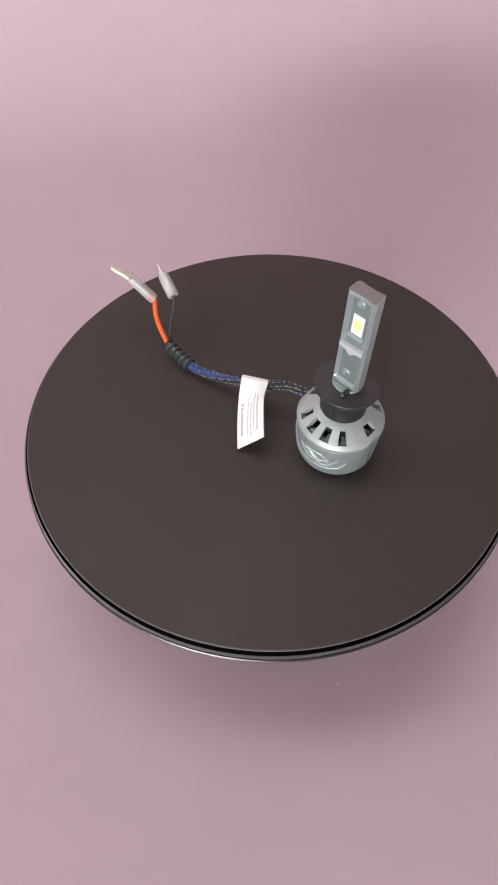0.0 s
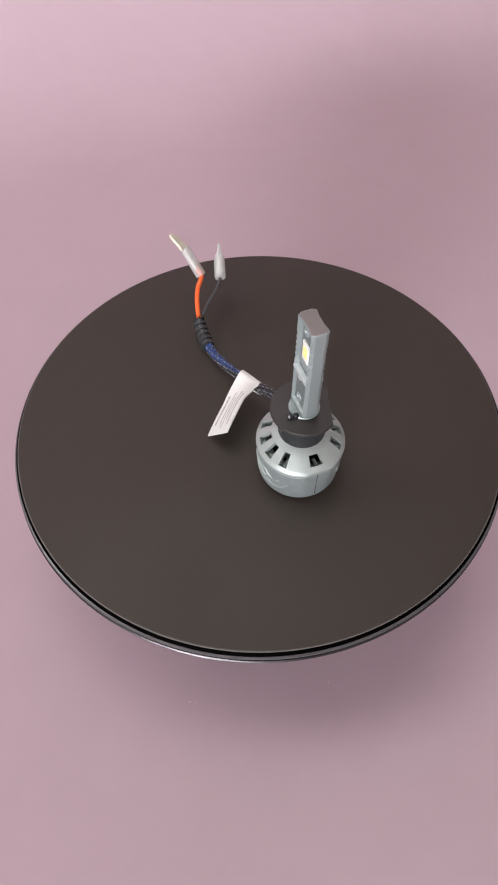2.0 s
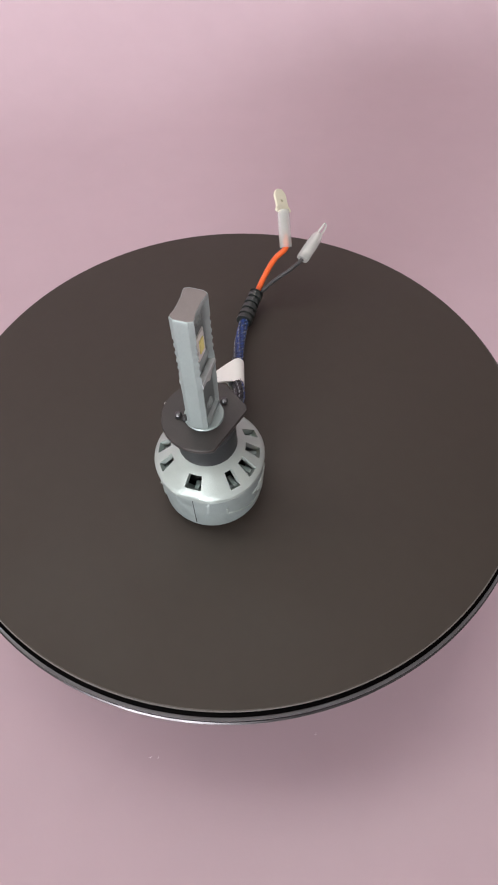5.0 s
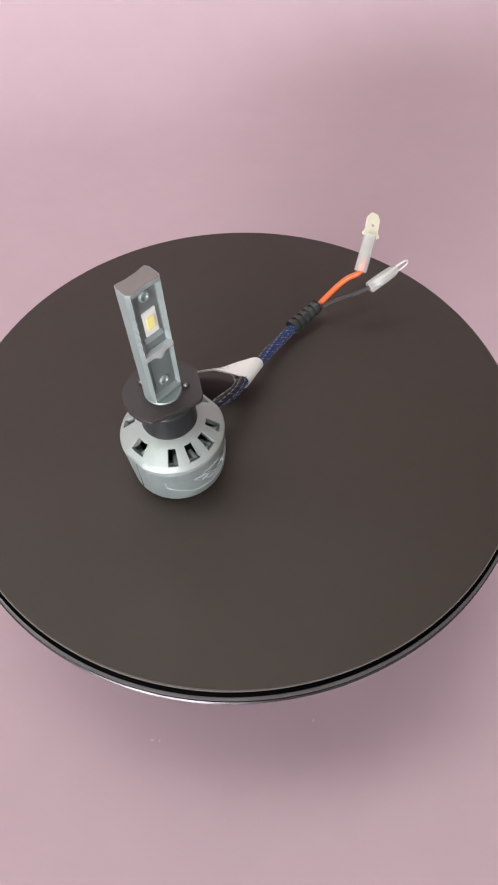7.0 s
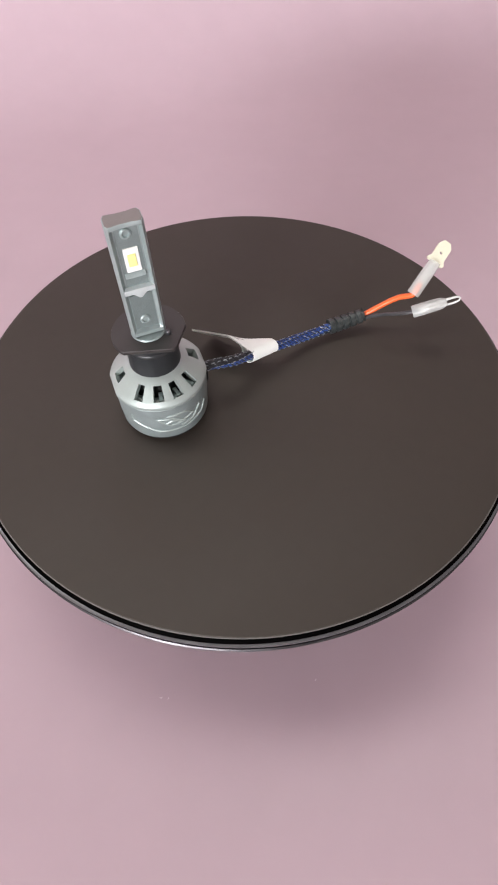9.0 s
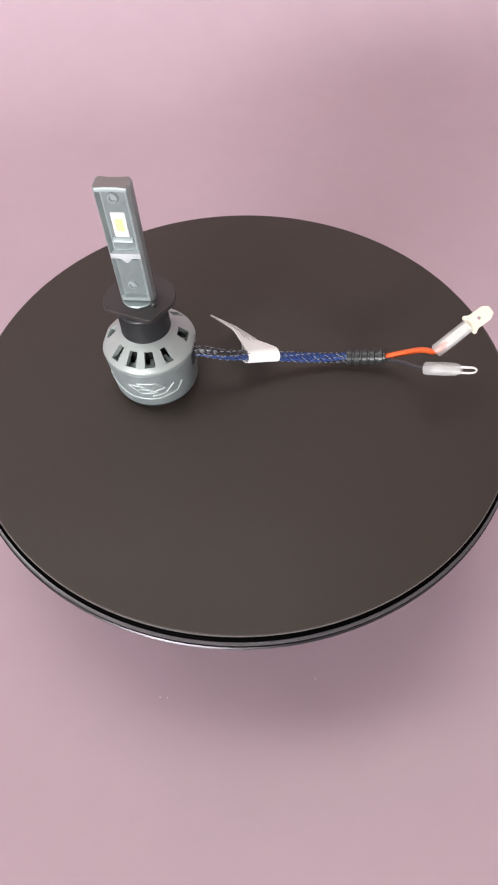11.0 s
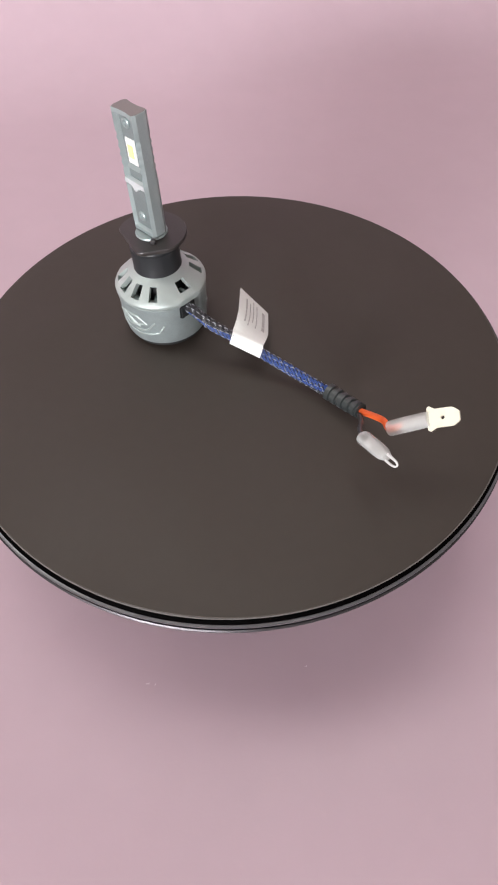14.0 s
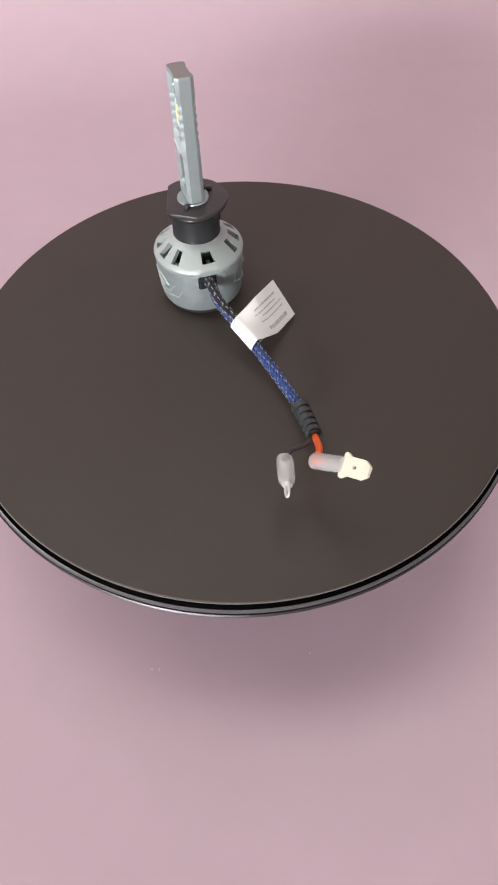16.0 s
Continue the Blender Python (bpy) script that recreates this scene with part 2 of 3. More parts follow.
LIFT = 0.0006        # the platter's top over the turntable's nominal height


def turntable():
    t = tagged(empty("turntable", pose(0, 0, TABLE_Z)), "round display turntable with a dark brown satin top", "turntable")
    h = -TABLE_Z
    plate = part("platter", lathe([(0.0, 0.0), (0.03, 0.0), (RADIUS - 0.0010, 0.0), (RADIUS - 0.0004, -0.0001), (RADIUS - 0.0002, -0.0004), (0.05, -0.0005), (0.0, -0.0005)], 240),
                 DISC, t, "dark brown satin disc top")
    plate.location = (0, 0, h + LIFT)
    # bevel highlight made as a thin strip of paler colour
    part("highlight_line", lathe([(RADIUS - 0.003, -0.00052), (RADIUS - 0.0002, -0.00042), (RADIUS + 0.00005, -0.00048), (RADIUS + 0.0001, -0.00058), (RADIUS - 0.003, -0.0007)], 240, True), EDGE_HIGHLIGHT, plate, "thin pale grey strip standing in for the bevel's highlight")
    part("edge_band", lathe([(0.06, -0.0008), (RADIUS + 0.0001, -0.0008), (RADIUS + 0.0008, -0.0013), (RADIUS + 0.0010, -0.0017), (RADIUS + 0.0010, -0.0021), (0.06, -0.0022)], 240, True), GLOSS_BLACK, plate, "black edge band")
    part("rim", lathe([(0.06, -0.0023), (RADIUS + 0.0013, -0.0023), (RADIUS + 0.0017, -0.0025), (RADIUS + 0.0017, -0.0031), (0.06, -0.0031)], 240, True), RIM, plate, "thin satin silver rim")
    part("groove", lathe([(0.06, -0.0032), (RADIUS + 0.0012, -0.0032), (RADIUS + 0.0013, -0.0043), (0.06, -0.0043)], 192, True), SKIRT, plate, "dark groove under the rim")
    part("skirt", lathe([(0.06, -0.0044), (RADIUS + 0.0017, -0.0044), (RADIUS + 0.0021, -0.0048), (RADIUS + 0.0020, -0.0055), (0.06, -0.0055)], 192, True), BRIGHT_RIM, plate, "dark polished metal lower ring")
    part("lower_band", lathe([(0.06, -0.0056), (RADIUS + 0.0015, -0.0056), (RADIUS + 0.0010, -0.0068), (RADIUS - 0.002, -0.0072), (0.06, -0.0072)], 192, True), SKIRT, plate, "dark grey lower band")
    part("housing", lathe([(0.0, h - 0.022), (0.07, h - 0.022), (0.082, h - 0.018), (0.084, h - 0.0078), (0.0, h - 0.0078)], 96), GREY_PLASTIC, t, "dark grey plastic housing")
    part("column", lathe([(0.0, 0.012), (0.045, 0.012), (0.042, 0.03), (0.05, h - 0.0222), (0.0, h - 0.0222)], 64), GREY_PLASTIC, t)
    part("foot", lathe([(0.0, 0.0), (0.068, 0.0), (0.07, 0.003), (0.068, 0.010), (0.045, 0.0119), (0.0, 0.0119)], 64), GREY_PLASTIC, t)
    return plate


PLATTER = turntable()

# ---------------------------------------------------------------- the bulb and its cable
BULB_AT = Vector((0.02315, -0.01783, 0.0))
# the bulb leans a little on the platter; its first axis points to the cable
LEAN = Matrix.Rotation(radians(1.37), 4, "Y") @ Matrix.Rotation(radians(0.94), 4, "X") @ Matrix.Rotation(radians(134.7), 4, "Z") @ Matrix.Scale(1.005, 4)
bulb = tagged(empty("led_headlight_bulb", Matrix.Translation(BULB_AT)), "silver led car bulb with black flange and braided blue cable", "led bulb")


def on_bulb(name, bm, mat, label="", parent=None, sharp=35):
    ob = part(name, bm, mat, parent or bulb, label, sharp)
    if parent is None:
        ob.matrix_local = LEAN
    return ob


def here(x, y, z):
    """A place on the platter, in the bulb's space."""
    return Vector((x, y, z)) - BULB_AT


def foot_and_body():
    # fan cover; its near-black colour also stands in for the contact shadow
    on_bulb("fan_cover", lathe([(0.0, 0.0007), (0.0124, 0.0007), (0.0129, 0.0010), (0.0129, 0.0020), (0.0118, 0.0025), (0.0112, 0.0040), (0.0, 0.0040)], 64), DARK, "black plastic fan cover, base's contact shadow put into its colour")
    # slightly flaring lower body with two flats
    body = on_bulb("body", lathe([(0.0115, 0.0026), (0.0132, 0.0026), (0.0138, 0.0029), (0.0141, 0.0037), (0.0146, 0.0110), (0.0150, 0.0181), (0.0149, 0.0182), (0.0115, 0.0182)], 144, True, clip=0.0143),
                   ALU, "grey cast aluminium lower body with an embossed emblem")
    on_bulb("seam", box(bmesh.new(), -0.01434, -0.0140, -0.00009, 0.00009, 0.0050, 0.0176), DARK, "fine dark casting seam", body)
    # emblem: raised chevron strokes and a long sweep on both broad sides
    strokes = (((-0.0052, 0.0125), (-0.0028, 0.0146), (0.0016, 0.0146), (-0.0010, 0.0114), (-0.0052, 0.0125)),
               ((-0.0030, 0.0112), (0.0004, 0.0136), (0.0040, 0.0136), (0.0012, 0.0108), (-0.0030, 0.0112)),
               ((-0.0016, 0.0122), (0.0006, 0.0126), (0.0022, 0.0118)),
               ((-0.0098, 0.0122), (-0.0080, 0.0096), (-0.0030, 0.0086), (0.0040, 0.0088), (0.0086, 0.0108), (0.0104, 0.0116), (0.0106, 0.0140)),
               ((-0.0075, 0.0132), (-0.0050, 0.0104), (-0.0015, 0.0098)))
    for turn in (1, -1):
        bm = bmesh.new()
        for st in strokes:
            line = []
            for (a0, z0), (a1, z1) in zip(st, st[1:]):
                for k in range(6):
                    a, z = a0 + (a1 - a0) * k / 6, z0 + (z1 - z0) * k / 6
                    line.append((a, z))
            line.append(st[-1])
            pts = []
            for a, z in line:
                a, z = a * 1.3, (z - 0.0115) * 1.3 + 0.0106
                r = 0.0141 + (z - 0.0037) / 0.014 * 0.0009
                an = a / r
                pts.append(Vector((turn * r * math.sin(an), turn * r * math.cos(an), z)))
            tube(bm, pts, 0.00034, 6)
        # cap metal, paler than the body: the raised lines' highlights as colour
        on_bulb("emblem", bm, ALU_CAP, "embossed line emblem, highlights put into a paler colour", body)


def slotted_cap():
    """The cone over the fan: a ring of openings cut through a shell."""
    n = 180
    # (radius, height) on the outside, from the lip up to the collar
    rows = [(0.0149, 0.0183), (0.0151, 0.0185), (0.0152, 0.0196), (0.0150, 0.0201), (0.0139, 0.02115), (0.0131, 0.0218), (0.0108, 0.02375), (0.0101, 0.0243), (0.0080, 0.0258), (0.0076, 0.0259)]
    slots = []
    for side in (90, 270):
        slots += [(side + d, 6.9, (4, 7)) for d in (-40, -13.5, 13.5, 40)]
    slots += [(0, 9.1, (5, 7)), (180, 9.1, (5, 7))]

    def cut(i, row):
        a = (i + 0.5) * 360 / n
        for mid, half, (r0, r1) in slots:
            if r0 <= row < r1 and abs((a - mid + 180) % 360 - 180) < half:
                return True
        return False

    def at(r, z, i):
        a = 2 * math.pi * i / n
        return Vector((max(-0.0146, min(0.0146, r * math.cos(a))), r * math.sin(a), z))
    bm = bmesh.new()
    outer = [[bm.verts.new(at(r, z, i)) for i in range(n)] for r, z in rows]
    inner = [[bm.verts.new(at(r - 0.0011, z - 0.0013, i)) for i in range(n)] for r, z in rows]
    for k in range(len(rows) - 1):
        for i in range(n):
            j = (i + 1) % n
            if cut(i, k):
                continue
            bm.faces.new((outer[k][i], outer[k][j], outer[k + 1][j], outer[k + 1][i]))
            bm.faces.new((inner[k][j], inner[k][i], inner[k + 1][i], inner[k + 1][j]))
    # close every open edge between the outer and the inner skin
    pair = {}
    for ro, ri in zip(outer, inner):
        for a, b in zip(ro, ri):
            pair[a] = b
    for e in [e for e in bm.edges if len(e.link_faces) == 1 and e.verts[0] in pair and e.verts[1] in pair]:
        a, b = e.verts
        bm.faces.new((a, b, pair[b], pair[a]))
    cap = on_bulb("slotted_cap", bm, ALU_CAP, "light grey sloped cap with ten cooling slots", sharp=40)
    on_bulb("inner_core", lathe([(0.0, 0.0184), (0.0090, 0.0184), (0.0078, 0.0235), (0.0068, 0.0240), (0.0, 0.0240)], 48), DARK, "dark core seen through the slots", cap)
    on_bulb("inner_ring", lathe([(0.0108, 0.0150), (0.0140, 0.0150), (0.0136, 0.0186), (0.0120, 0.0202), (0.0104, 0.0192)], 72, True), ALU, "grey inner ring seen through the slots", cap)
    # small fins that show in the slots
    for mid, half, _ in slots:
        bm = box(bmesh.new(), 0.0092, 0.0128, -0.0006, 0.0006, 0.0150, 0.0203, 0.0001, Matrix.Rotation(radians(mid + 2.5), 4, "Z"))
        on_bulb("fin", bm, ALU, "", cap)
    on_bulb("cable_port", box(bmesh.new(), 0.0126, 0.0148, -0.0046, 0.0020, 0.0130, 0.0183, 0.0005), BLACK, "black rubber cable grommet")


def collar_and_flange():
    collar = on_bulb("collar", lathe([(0.0, 0.0250), (0.0079, 0.0250), (0.0080, 0.0256), (0.0078, 0.0262), (0.0078, 0.0335), (0.0074, 0.0338), (0.0072, 0.0342), (0.0072, 0.0345), (0.0071, 0.0362), (0.0, 0.0362)], 72), BLACK, "black plastic collar")
    on_bulb("collar_key", box(bmesh.new(), -0.0016, 0.0016, 0.0072, 0.00805, 0.0285, 0.0345, 0.0002), BLACK, "", collar)
    # flange plate with two flats
    bm = bmesh.new()
    ring = []
    for i in range(120):
        a = 2 * math.pi * i / 120
        c, d = math.cos(a), math.sin(a)
        r = 0.0109
        # two shallow straight sides
        for nx, ny, reach in ((-0.283, -0.959, 0.0082), (0.83, -0.557, 0.0101)):
            if nx * c + ny * d > 0:
                r = min(r, reach / (nx * c + ny * d))
        ring.append((r * c, r * d))
    loft(bm, [[Vector((x * s, y * s, z)) for x, y in ring] for s, z in ((0.985, 0.0364), (1.0, 0.0367), (1.0, 0.0375), (0.985, 0.0378))])
    fl = on_bulb("flange", bm, FLANGE, "round black locating flange")
    on_bulb("seat_ring", lathe([(0.0, 0.0379), (0.0051, 0.0379), (0.0050, 0.0382), (0.0049, 0.0384), (0.0, 0.0385)], 48), ALU_STEM, "silver ring round the blade", fl)
    for x, y, mat, lab in ((0.0051, -0.0036, STEEL, "small worn steel set screw"), (-0.0023, 0.0060, STEEL, "small dark set screw"), (-0.0026, 0.0040, DARK, "black set screw")):
        bm = lathe([(0.0, 0.0379), (0.0009, 0.0379), (0.0009, 0.0388), (0.0006, 0.0392), (0.0, 0.0393)], 16)
        bmesh.ops.transform(bm, matrix=Matrix.Translation((x, y, 0)), verts=bm.verts)
        on_bulb("set_screw", bm, mat, lab, fl)


def blade():
    """The flat stem: a bar with a channel down each broad face and ribs beside the emitters."""
    end_u, end_v, mid_u, mid_v, ch = 0.0049, 0.0016, 0.0042, 0.0027, 0.0034
    keys = [(0.0388, 0.0027, 0), (0.0400, 0.0027, 0), (0.0405, 0.0019, 0), (0.0535, 0.0019, 0), (0.0541, 0.0027, 0), (0.0552, 0.0027, 0), (0.0556, 0.0014, 0)]
    z = 0.0582
    for k in range(5):
        keys += [(z, 0.0013, 0), (z + 0.0003, 0.0013, 1), (z + 0.0012, 0.0013, 1), (z + 0.0015, 0.0013, 0)]
        z += 0.0024
    keys += [(0.0743, 0.0013, 0), (0.0746, 0.0027, 0), (0.0754, 0.0027, 0), (0.0757, 0.0026, 2)]
    rings = []
    for z, vc, cut in keys:
        eu = end_u * (0.975 if cut == 2 else 1.0)
        mid_v = 0.0027 * (0.97 if cut == 2 else 1.0)
        notch = cut == 1
        dip = 0.0004 if 0.0404 < z < 0.0536 else 0.0003 if z > 0.0744 else 0.0
        half = [(eu, end_v * 0.4), (eu, end_v * (0.97 if notch else 1.0)), (mid_u, mid_v * (0.92 if notch else 1.0)), (ch, min(vc, mid_v)), (0.0017, min(vc, mid_v) - dip), (-0.0017, min(vc, mid_v) - dip), (-ch, min(vc, mid_v)),
                (-mid_u, mid_v * (0.92 if notch else 1.0)), (-eu, end_v * (0.97 if notch else 1.0)), (-eu, end_v * 0.4)]
        rings.append([Vector((u, v, z)) for u, v in half] + [Vector((-u, -v, z)) for u, v in half])
    stem = on_bulb("blade", loft(bmesh.new(), rings), ALU_STEM, "flat grey aluminium stem with recessed faces", sharp=25)
    last = rings[-1]
    # thin cap over the end, coloured like the dim surroundings it reflects
    on_bulb("end_face", loft(bmesh.new(), [[Vector((p.x * k, p.y * k, p.z + h)) for p in last] for k, h in ((0.97, 0.00002), (0.95, 0.00012))]), STEM_TOP, "grey end face with its dim reflection put into the colour", stem)
    for side in (0, 180):
        m = Matrix.Rotation(radians(side), 4, "Z")
        # panels that darken the recess floors by colour
        for v1, zlo, zhi in ((0.00138, 0.0560, 0.0742), (0.00198, 0.0408, 0.0532)):
            on_bulb("panel", box(bmesh.new(), -0.0031, 0.0031, v1 - 0.0008, v1, zlo, zhi, 0.0001, m), ALU_PANEL, "recessed panel with the recess's shade in its colour", stem)
        pad = on_bulb("led_pad", box(bmesh.new(), -0.0020, 0.0019, 0.0011, 0.0017, 0.0606, 0.0680, 0.0001, m), WHITE_PAD, "white ceramic emitter pad", stem)
        on_bulb("phosphor", box(bmesh.new(), -0.0011, 0.0011, 0.0016, 0.00195, 0.0624, 0.0662, 0.00012, m), PHOSPHOR, "yellow phosphor emitter", pad)
        # sloping sill under the pad
        bm = bmesh.new()
        loft(bm, [[m @ Vector(p) for p in ((u, 0.0012, 0.0604), (u, 0.0014, 0.0603), (u, 0.0021, 0.0588 + 0.0004 * abs(u) / 0.0027), (u, 0.0012, 0.0586))] for u in (-0.0027, -0.0019, 0.0019, 0.0027)])
        on_bulb("sill", bm, ALU_STEM, "pale sloping sill under the pad", stem)
        # ledge under the emitter, paler than the stem, its lower edge dips in the middle
        bm = bmesh.new()
        rings = []
        for k in range(19):
            u = -0.0042 + 0.0084 * k / 18
            low = 0.0540 - 0.0016 * math.exp(-(u / 0.0012) ** 2)
            rings.append([m @ Vector(p) for p in ((u, 0.0018, low), (u, 0.0028, low + 0.0003), (u, 0.0029, low + 0.0009), (u, 0.0028, 0.0558), (u, 0.0015, 0.0560))])
        loft(bm, rings)
        on_bulb("ledge", bm, ALU_BRIGHT, "pale curved ledge under the emitter", stem)
        for zz, v0 in ((0.0723, 0.0012), (0.0442, 0.0017)):
            bm = lathe([(0.0, 0.0), (0.0015, 0.0), (0.0015, 0.0005), (0.0012, 0.0008), (0.0009, 0.0008), (0.0007, 0.0003), (0.0, 0.0003)], 24)
            bmesh.ops.transform(bm, matrix=m @ Matrix.Translation((0.0002, v0, zz)) @ Matrix.Rotation(radians(-90), 4, "X"), verts=bm.verts)
            on_bulb("screw", bm, ALU_STEM, "small bright screw", stem)


foot_and_body()
slotted_cap()
collar_and_flange()
blade()

CABLE = spline([here(0.0150, -0.0078, 0.0166), here(0.0121, -0.0052, 0.0168), here(0.0058, 0.0000, 0.0148), here(-0.0052, 0.0045, 0.0108), here(-0.0130, 0.0088, 0.0080), here(-0.0208, 0.0134, 0.0060),
                here(-0.0270, 0.0175, 0.0048), here(-0.0322, 0.0219, 0.0051)], 14)
RELIEF = spline([here(-0.0308, 0.0203, 0.0050), here(-0.0339, 0.0235, 0.0053), here(-0.0370, 0.0269, 0.0060), here(-0.0397, 0.0302, 0.0070)], 20)


def braided_cable():
    sleeve = part("braided_cable", tube(bmesh.new(), CABLE, 0.00138, 12), SLEEVE, bulb, "black cable sleeve braided with blue and white thread")
    fr = frames_along(CABLE)
    # length along the cable
    run = [0.0]
    for (a, _, _), (b, _, _) in zip(fr, fr[1:]):
        run.append(run[-1] + (b - a).length)

    def thread(bm, phase, pitch, radius, thick, dip=0.00012, dash=0.0021):
        """One yarn that winds round the sleeve and dips under its neighbours."""
        pts, total, count = [], run[-1], 260
        for k in range(count + 1):
            d = total * k / count
            i = min(max(j for j in range(len(run)) if run[j] <= d + 1e-12), len(run) - 2)
            f = (d - run[i]) / (run[i + 1] - run[i])
            p = fr[i][0].lerp(fr[i + 1][0], f)
            u, v = fr[i][1], fr[i][2]
            a = phase + 2 * math.pi * d / pitch
            r = radius + dip * math.sin(2 * math.pi * d / dash + phase * 3)
            pts.append(p + u * (r * math.cos(a)) + v * (r * math.sin(a)))
        tube(bm, pts, thick, 5)
    sets = (("blue_thread", BLUE, 0.09, [-3.3 + 0.35 * k for k in range(9)], 0.00025, 0.00144, 0.0001),
            ("black_thread", THREAD_BLACK, -0.015, [0.2 + 0.6981 * k for k in range(9)], 0.00021, 0.00148, 0.00016),
            ("black_thread", THREAD_BLACK, 0.09, [-0.15 + 0.35 * k for k in range(9)], 0.00025, 0.00144, 0.0001),
            ("white_thread", THREAD_WHITE, 0.09, [-1.3, -0.2, 0.75, 1.7, 2.6, 3.6], 0.00016, 0.00146, 0.00030),
            ("white_thread", THREAD_WHITE, -0.015, [0.5, 2.6, 4.7], 0.00012, 0.00145, 0.00032))
    for name, mat, pitch, phases, thick, radius, dip in sets:
        bm = bmesh.new()
        for ph in phases:
            thread(bm, ph, pitch, radius, thick, dip)
        tagged(part(name, bm, mat, sleeve, sharp=70), kind="stuff")


def strain_relief():
    radii = []
    n = len(RELIEF)
    for i in range(n):
        s = i / (n - 1) * 5.0
        radii.append(0.0022 + (0.0006 if (s % 1.0) < 0.66 else 0.0) - 0.0003 * i / n)
    sleeve = part("strain_relief", tube(bmesh.new(), RELIEF, radii, 24), RUBBER, bulb, "ribbed black rubber strain relief")
    return sleeve


def direction_frame(origin, along, side):
    """A matrix whose x runs along and whose y lies toward side."""
    x = along.normalized()
    y = (side - x * side.dot(x)).normalized()
    z = x.cross(y)
    m = Matrix((x, y, z)).transposed().to_4x4()
    m.translation = origin
    return m


def wires():
    end = RELIEF[-1]
    back = (RELIEF[-4] - end) * 1.6
    sh0 = here(-0.0447, 0.0449, 0.0179)
    ear = here(-0.0532, 0.0484, 0.0266)
    tip = here(-0.0601, 0.0502, 0.0305)
    part("orange_wire", tube(bmesh.new(), spline([end + back, end, here(-0.0430, 0.0362, 0.0118), here(-0.0443, 0.0404, 0.0152), sh0, sh0.lerp(ear, 0.35)], 10), 0.00100, 12), ORANGE, bulb, "orange insulated wire")
    b0, b1, b2 = here(-0.0370, 0.0471, 0.0172), here(-0.0418, 0.0568, 0.0214), here(-0.0434, 0.0606, 0.0240)
    part("grey_wire", tube(bmesh.new(), spline([end + back, end + Vector((0.0006, 0.0006, -0.0004)), here(-0.0386, 0.0372, 0.0108), here(-0.0370, 0.0425, 0.0146), b0, b0.lerp(b1, 0.3)], 10), 0.0007, 10), GREY_WIRE, bulb, "thin dark grey insulated wire")
    # orange wire's terminal: clear sleeve, ivory tab with two ears and a hole
    side = Vector((0.0, -0.87, 0.46))
    m = direction_frame(sh0, ear - sh0, side)
    length = (ear - sh0).length
    bm = bmesh.new()
    line = [Vector((x, 0, 0)) for x in (0.0, 0.0004, length * 0.5, length - 0.0008, length + 0.0003)]
    tube(bm, line, [0.0021, 0.0023, 0.0023, 0.0022, 0.0021], 20, 0.95)
    bmesh.ops.transform(bm, matrix=m, verts=bm.verts)
    sheath = part("clear_sleeve", bm, CLEAR, bulb, "translucent plastic terminal sleeve")
    bm = box(bmesh.new(), 0.003, length, -0.0014, 0.0014, -0.0006, 0.0006, 0.0002, m)
    part("crimp", bm, TIN, sheath, "metal crimp inside the sleeve")
    m2 = direction_frame(ear, tip - ear, side)
    ln = (tip - ear).length
    outline = [(-0.0004, -0.0020), (-0.0002, -0.0034), (0.0008, -0.0034), (0.0011, -0.0025), (ln - 0.0018, -0.0025), (ln, -0.0013), (ln, 0.0013), (ln - 0.0018, 0.0025), (0.0011, 0.0025), (0.0008, 0.0034), (-0.0002, 0.0034), (-0.0004, 0.0020)]
    bm = bmesh.new()
    cx = ln * 0.46
    hole = [(cx + 0.0005 * math.cos(a), 0.0005 * math.sin(a)) for a in [2 * math.pi * k / 12 for k in range(12)]]
    # plate with a hole: outline points bridged to the hole by angle
    outer = []
    for k in range(48):
        a = 2 * math.pi * k / 48
        d = Vector((math.cos(a), math.sin(a)))
        best = None
        for (x0, y0), (x1, y1) in zip(outline, outline[1:] + outline[:1]):
            e = Vector((x1 - x0, y1 - y0))
            den = d.x * e.y - d.y * e.x
            if abs(den) < 1e-12:
                continue
            q = Vector((x0 - cx, y0))
            s, u = (q.x * e.y - q.y * e.x) / den, (q.x * d.y - q.y * d.x) / den
            if s > 0 and -1e-6 <= u <= 1 + 1e-6 and (best is None or s > best):
                best = s
        outer.append((cx + d.x * best, d.y * best))
    inner = [(cx + 0.00055 * math.cos(2 * math.pi * k / 48), 0.00055 * math.sin(2 * math.pi * k / 48)) for k in range(48)]
    t = 0.0005
    loft(bm, [[Vector((x, y, t)) for x, y in inner], [Vector((x, y, t)) for x, y in outer], [Vector((x, y, -t)) for x, y in outer], [Vector((x, y, -t)) for x, y in inner]], closed=True)
    bmesh.ops.transform(bm, matrix=m2, verts=bm.verts)
    part("ivory_tab", bm, IVORY, bulb, "ivory plastic plug tab with two ears and a hole")
    # dark wire's terminal: flat clear sleeve with a thin curved tab
    side = Vector((0.1, 0.35, -0.9))
    m = direction_frame(b0, b1 - b0, side.cross(b1 - b0))
    ln = (b1 - b0).length
    bm = bmesh.new()
    tube(bm, [Vector((x, 0, 0)) for x in (0.0, 0.0005, ln * 0.6, ln * 0.85, ln)], [0.0021, 0.0024, 0.0024, 0.0022, 0.0014], 18, 0.85)
    bmesh.ops.transform(bm, matrix=m, verts=bm.verts)
    sheath = part("clear_sleeve", bm, CLEAR, bulb, "translucent plastic terminal sleeve")
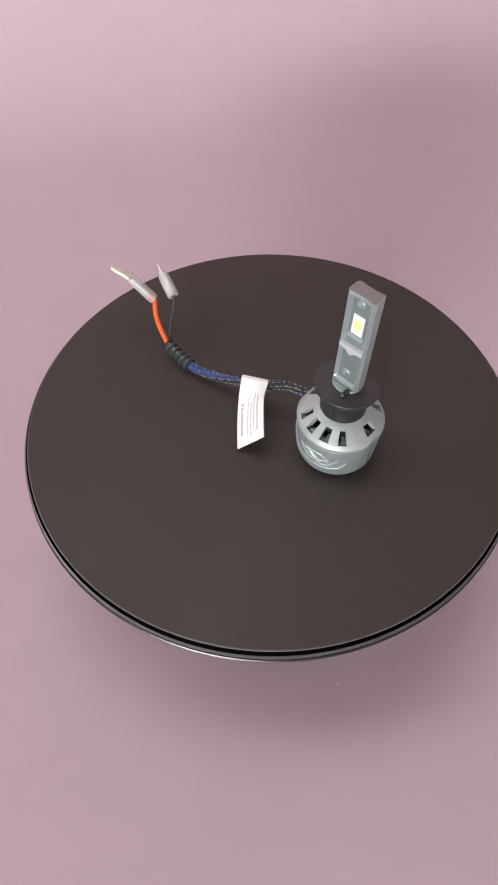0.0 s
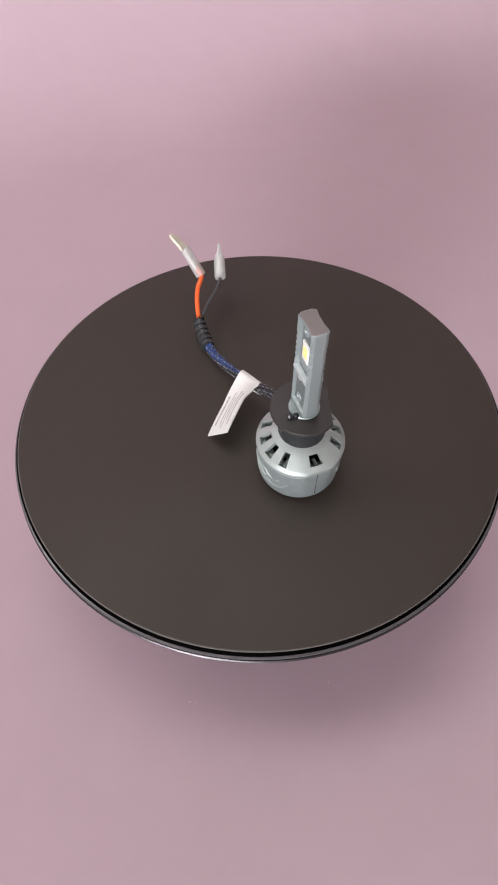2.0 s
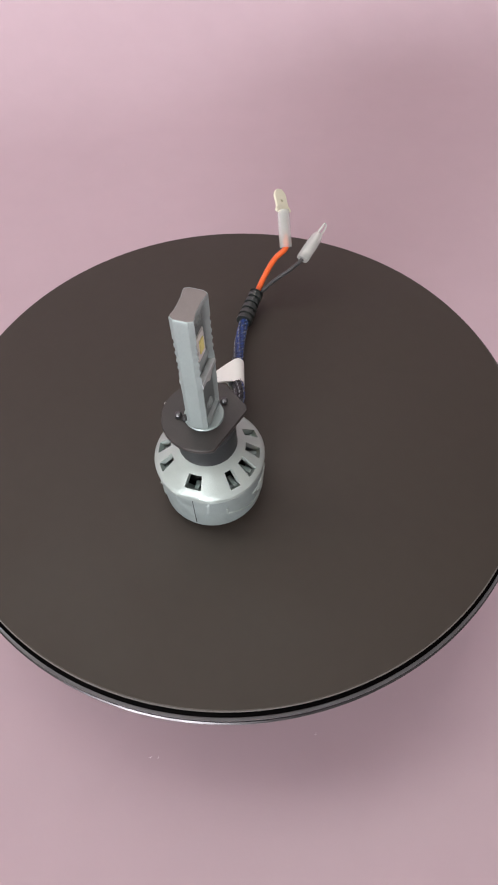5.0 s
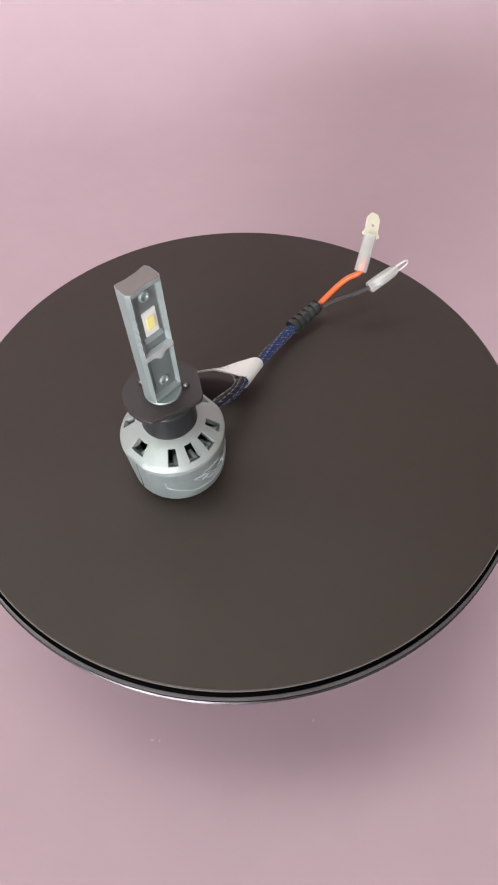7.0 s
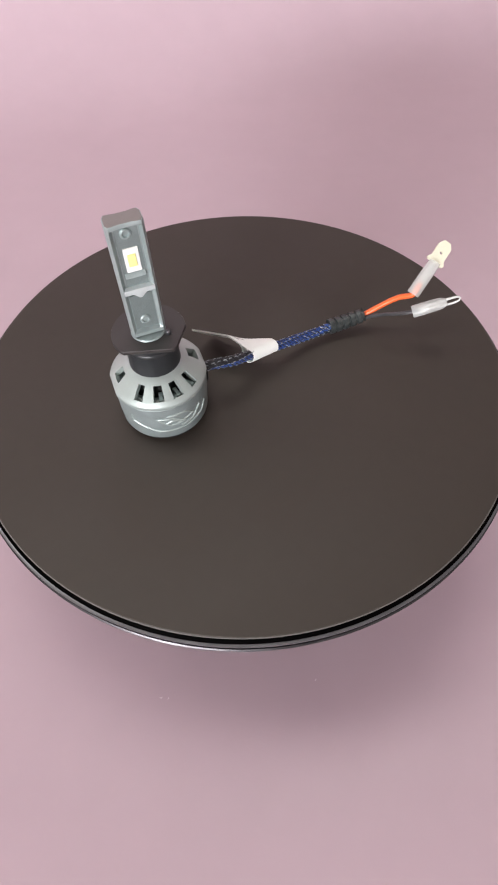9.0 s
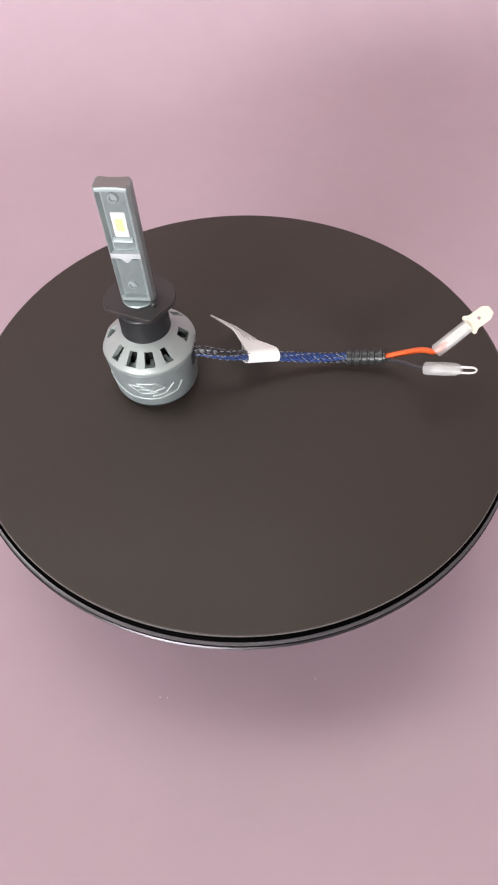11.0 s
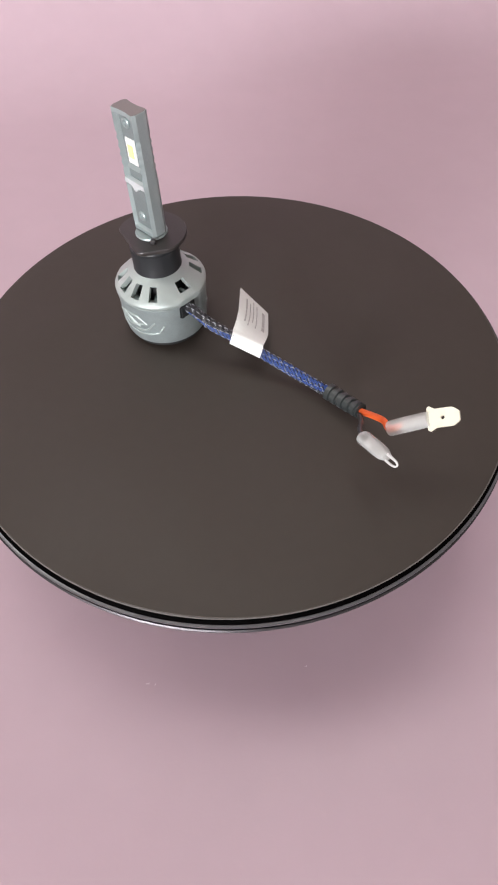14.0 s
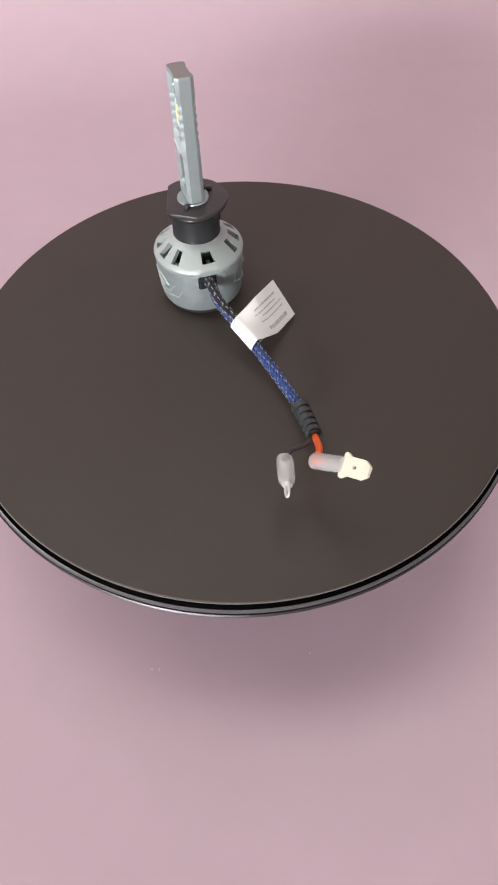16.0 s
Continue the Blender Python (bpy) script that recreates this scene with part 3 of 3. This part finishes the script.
    part("crimp", box(bmesh.new(), 0.002, ln - 0.001, -0.0012, 0.0012, -0.0006, 0.0006, 0.0002, m), TIN, sheath, "metal crimp inside the sleeve")
    # open loop at its end
    tip_len = (b2 - b1).length * 0.9
    loop = [Vector((ln - 0.0030, 0.0, 0.0010)), Vector((ln, 0.0002, 0.0010)), Vector((ln + tip_len * 0.5, 0.0003, 0.0010)), Vector((ln + tip_len * 0.88, 0.0002, 0.0007)), Vector((ln + tip_len, 0.0, 0.0)),
            Vector((ln + tip_len * 0.88, 0.0, -0.0006)), Vector((ln + tip_len * 0.5, 0.0, -0.0008)), Vector((ln - 0.002, 0.0, -0.0008))]
    line = spline([m @ p for p in loop], 6)
    widths = [0.00026 + 0.00020 * abs(2 * k / (len(line) - 1) - 1) for k in range(len(line))]
    bm = tube(bmesh.new(), line, widths, 8)
    part("hook_tab", bm, MILKY, bulb, "pale tapered hook at the terminal's end")
    bm = bmesh.new()
    tube(bm, [m @ Vector((x, 0, 0)) for x in (0.0024, 0.0030, 0.0050, 0.0056, 0.0084)], [0.0010, 0.0016, 0.0016, 0.0011, 0.0011], 10, 0.7)
    part("barrel", bm, MILKY, sheath, "pale barrel inside the sleeve")


def label_tag():
    """A paper strip looped round the cable, its two ends laid together as a flag."""
    c0, c1 = here(0.0003, 0.0044, 0.0124), here(-0.0094, 0.0092, 0.0104)
    f0, f1 = here(-0.0031, -0.0208, 0.0121), here(-0.0126, -0.0187, 0.0018)
    loop_r, half, n = 0.0024, 0.00016, 30
    mid_c, mid_f = (c0 + c1) / 2, (f0 + f1) / 2
    length = (mid_f - mid_c).length
    e1 = (mid_f - mid_c).normalized()

    def across(s):
        return (c1 - c0).lerp(f1 - f0, min(1.0, max(0.0, s - 0.10) * 2.6))

    def layer(s, w, face):
        """A point of the upper (1) or lower (-1) ply; s runs from the loop's back to the flag's end."""
        wide = across(s)
        e2 = e1.cross(wide).normalized()
        if e2.z < 0:
            e2 = -e2
        x = s * length
        k = max(0.0, (x - loop_r) / (length - loop_r))
        top = half + (loop_r - half) * (1 - k)
        if x < loop_r:
            off = face * math.sqrt(max(0.0, loop_r ** 2 - (loop_r - x) ** 2))
        elif face > 0:
            off = top
        else:
            q = min(1.0, max(0.0, x - 0.0038) / 0.0020)
            off = top - 2 * half - 2 * (loop_r - half) * (1 - q * q * (3 - 2 * q))
        return mid_c + e1 * x + wide * (w - 0.5) + e2 * (off + 0.0004 * math.sin(math.pi * k))
    steps = [1 - (1 - k / n) ** 1.0 for k in range(n + 1)]
    # finer steps round the loop
    back = [loop_r / length * (1 - math.cos(math.pi / 2 * k / 8)) for k in range(9)]
    run_s = back + [v for v in steps if v > back[-1] + 0.01]
    bm = bmesh.new()
    th = 0.00011
    rings = []
    for w in [k / 8 for k in range(9)]:
        row = [layer(v, w, 1) for v in run_s[::-1]] + [layer(v, w, -1) for v in run_s[1:]]
        out, inn = [], []
        for i, p in enumerate(row):
            d = (row[min(i + 1, len(row) - 1)] - row[max(i - 1, 0)]).normalized()
            nrm = d.cross((c1 - c0).normalized()).normalized()
            out.append(p + nrm * th)
            inn.append(p - nrm * th)
        rings.append(out + inn[::-1])
    loft(bm, rings)
    tag = part("label_tag", bm, PAPER, bulb, "white folded label flag with small grey print", sharp=50)
    # unreadable print as plain bars on both faces
    for face in (1, -1):
        bars = [(0.20, 0.045, 0.34, 0.86), (0.33, 0.03, 0.30, 0.80), (0.44, 0.03, 0.42, 0.92), (0.56, 0.03, 0.34, 0.88), (0.76, 0.09, 0.40, 0.86)]
        bm = bmesh.new()
        rnd = random.Random(5)
        for w0, wid, s0, s1 in bars:
            s = s0
            while s < s1:
                e = min(s1, s + rnd.uniform(0.015, 0.05))
                quad = []
                for ss, ww in ((s, w0), (e, w0), (e, w0 + wid), (s, w0 + wid)):
                    p, q = layer(ss, ww, face), layer(ss, ww, -face)
                    out = (p - q).normalized()
                    quad.append(p + out * 0.0002)
                up = out * face
                vs = [bm.verts.new(q) for q in quad] + [bm.verts.new(q - up * (face * 0.0001)) for q in quad]
                for ids in ((0, 1, 2, 3), (7, 6, 5, 4), (0, 4, 5, 1), (1, 5, 6, 2), (2, 6, 7, 3), (3, 7, 4, 0)):
                    bm.faces.new([vs[i] for i in ids])
                s = e + rnd.uniform(0.006, 0.014)
        tagged(part("print", bm, INK, tag, "small grey print"), kind="stuff")


braided_cable()
strain_relief()
wires()
label_tag()

# ---------------------------------------------------------------- lint on the table


def lint(x, y, size, turn):
    bm = bmesh.new()
    line = [Vector((size * (k / 6 - 0.5), 0.18 * size * math.sin(k * 1.3 + turn), 0.00006 + 0.00002 * math.sin(k))) for k in range(7)]
    tube(bm, line, [0.00004, 0.00007, 0.00009, 0.00010, 0.00009, 0.00007, 0.00004], 6)
    ob = tagged(part("lint", bm, LINT), "tiny white lint fibre on pink paper", "lint", "lint on the sheet")
    ob.matrix_world = pose(x, y, TABLE_Z, 0, 0, turn * 40)


lint(-0.0318, -0.0920, 0.0012, 0.4)
lint(-0.0292, -0.0922, 0.0008, 2.0)
lint(0.0232, -0.0872, 0.0010, 1.1)

# ---------------------------------------------------------------- what moves
TURN_RATE = -12.868     # degrees a second, clockwise from above


def motions():
    h = -TABLE_Z
    times = [0.5 * k for k in range(33)]
    walk(PLATTER, [(t, pose(0, 0, h + LIFT, 0, 0, TURN_RATE * t)) for t in times])
    walk(bulb, [(t, pose(0, 0, 0, 0, 0, TURN_RATE * t) @ Matrix.Translation(BULB_AT)) for t in times])


motions()
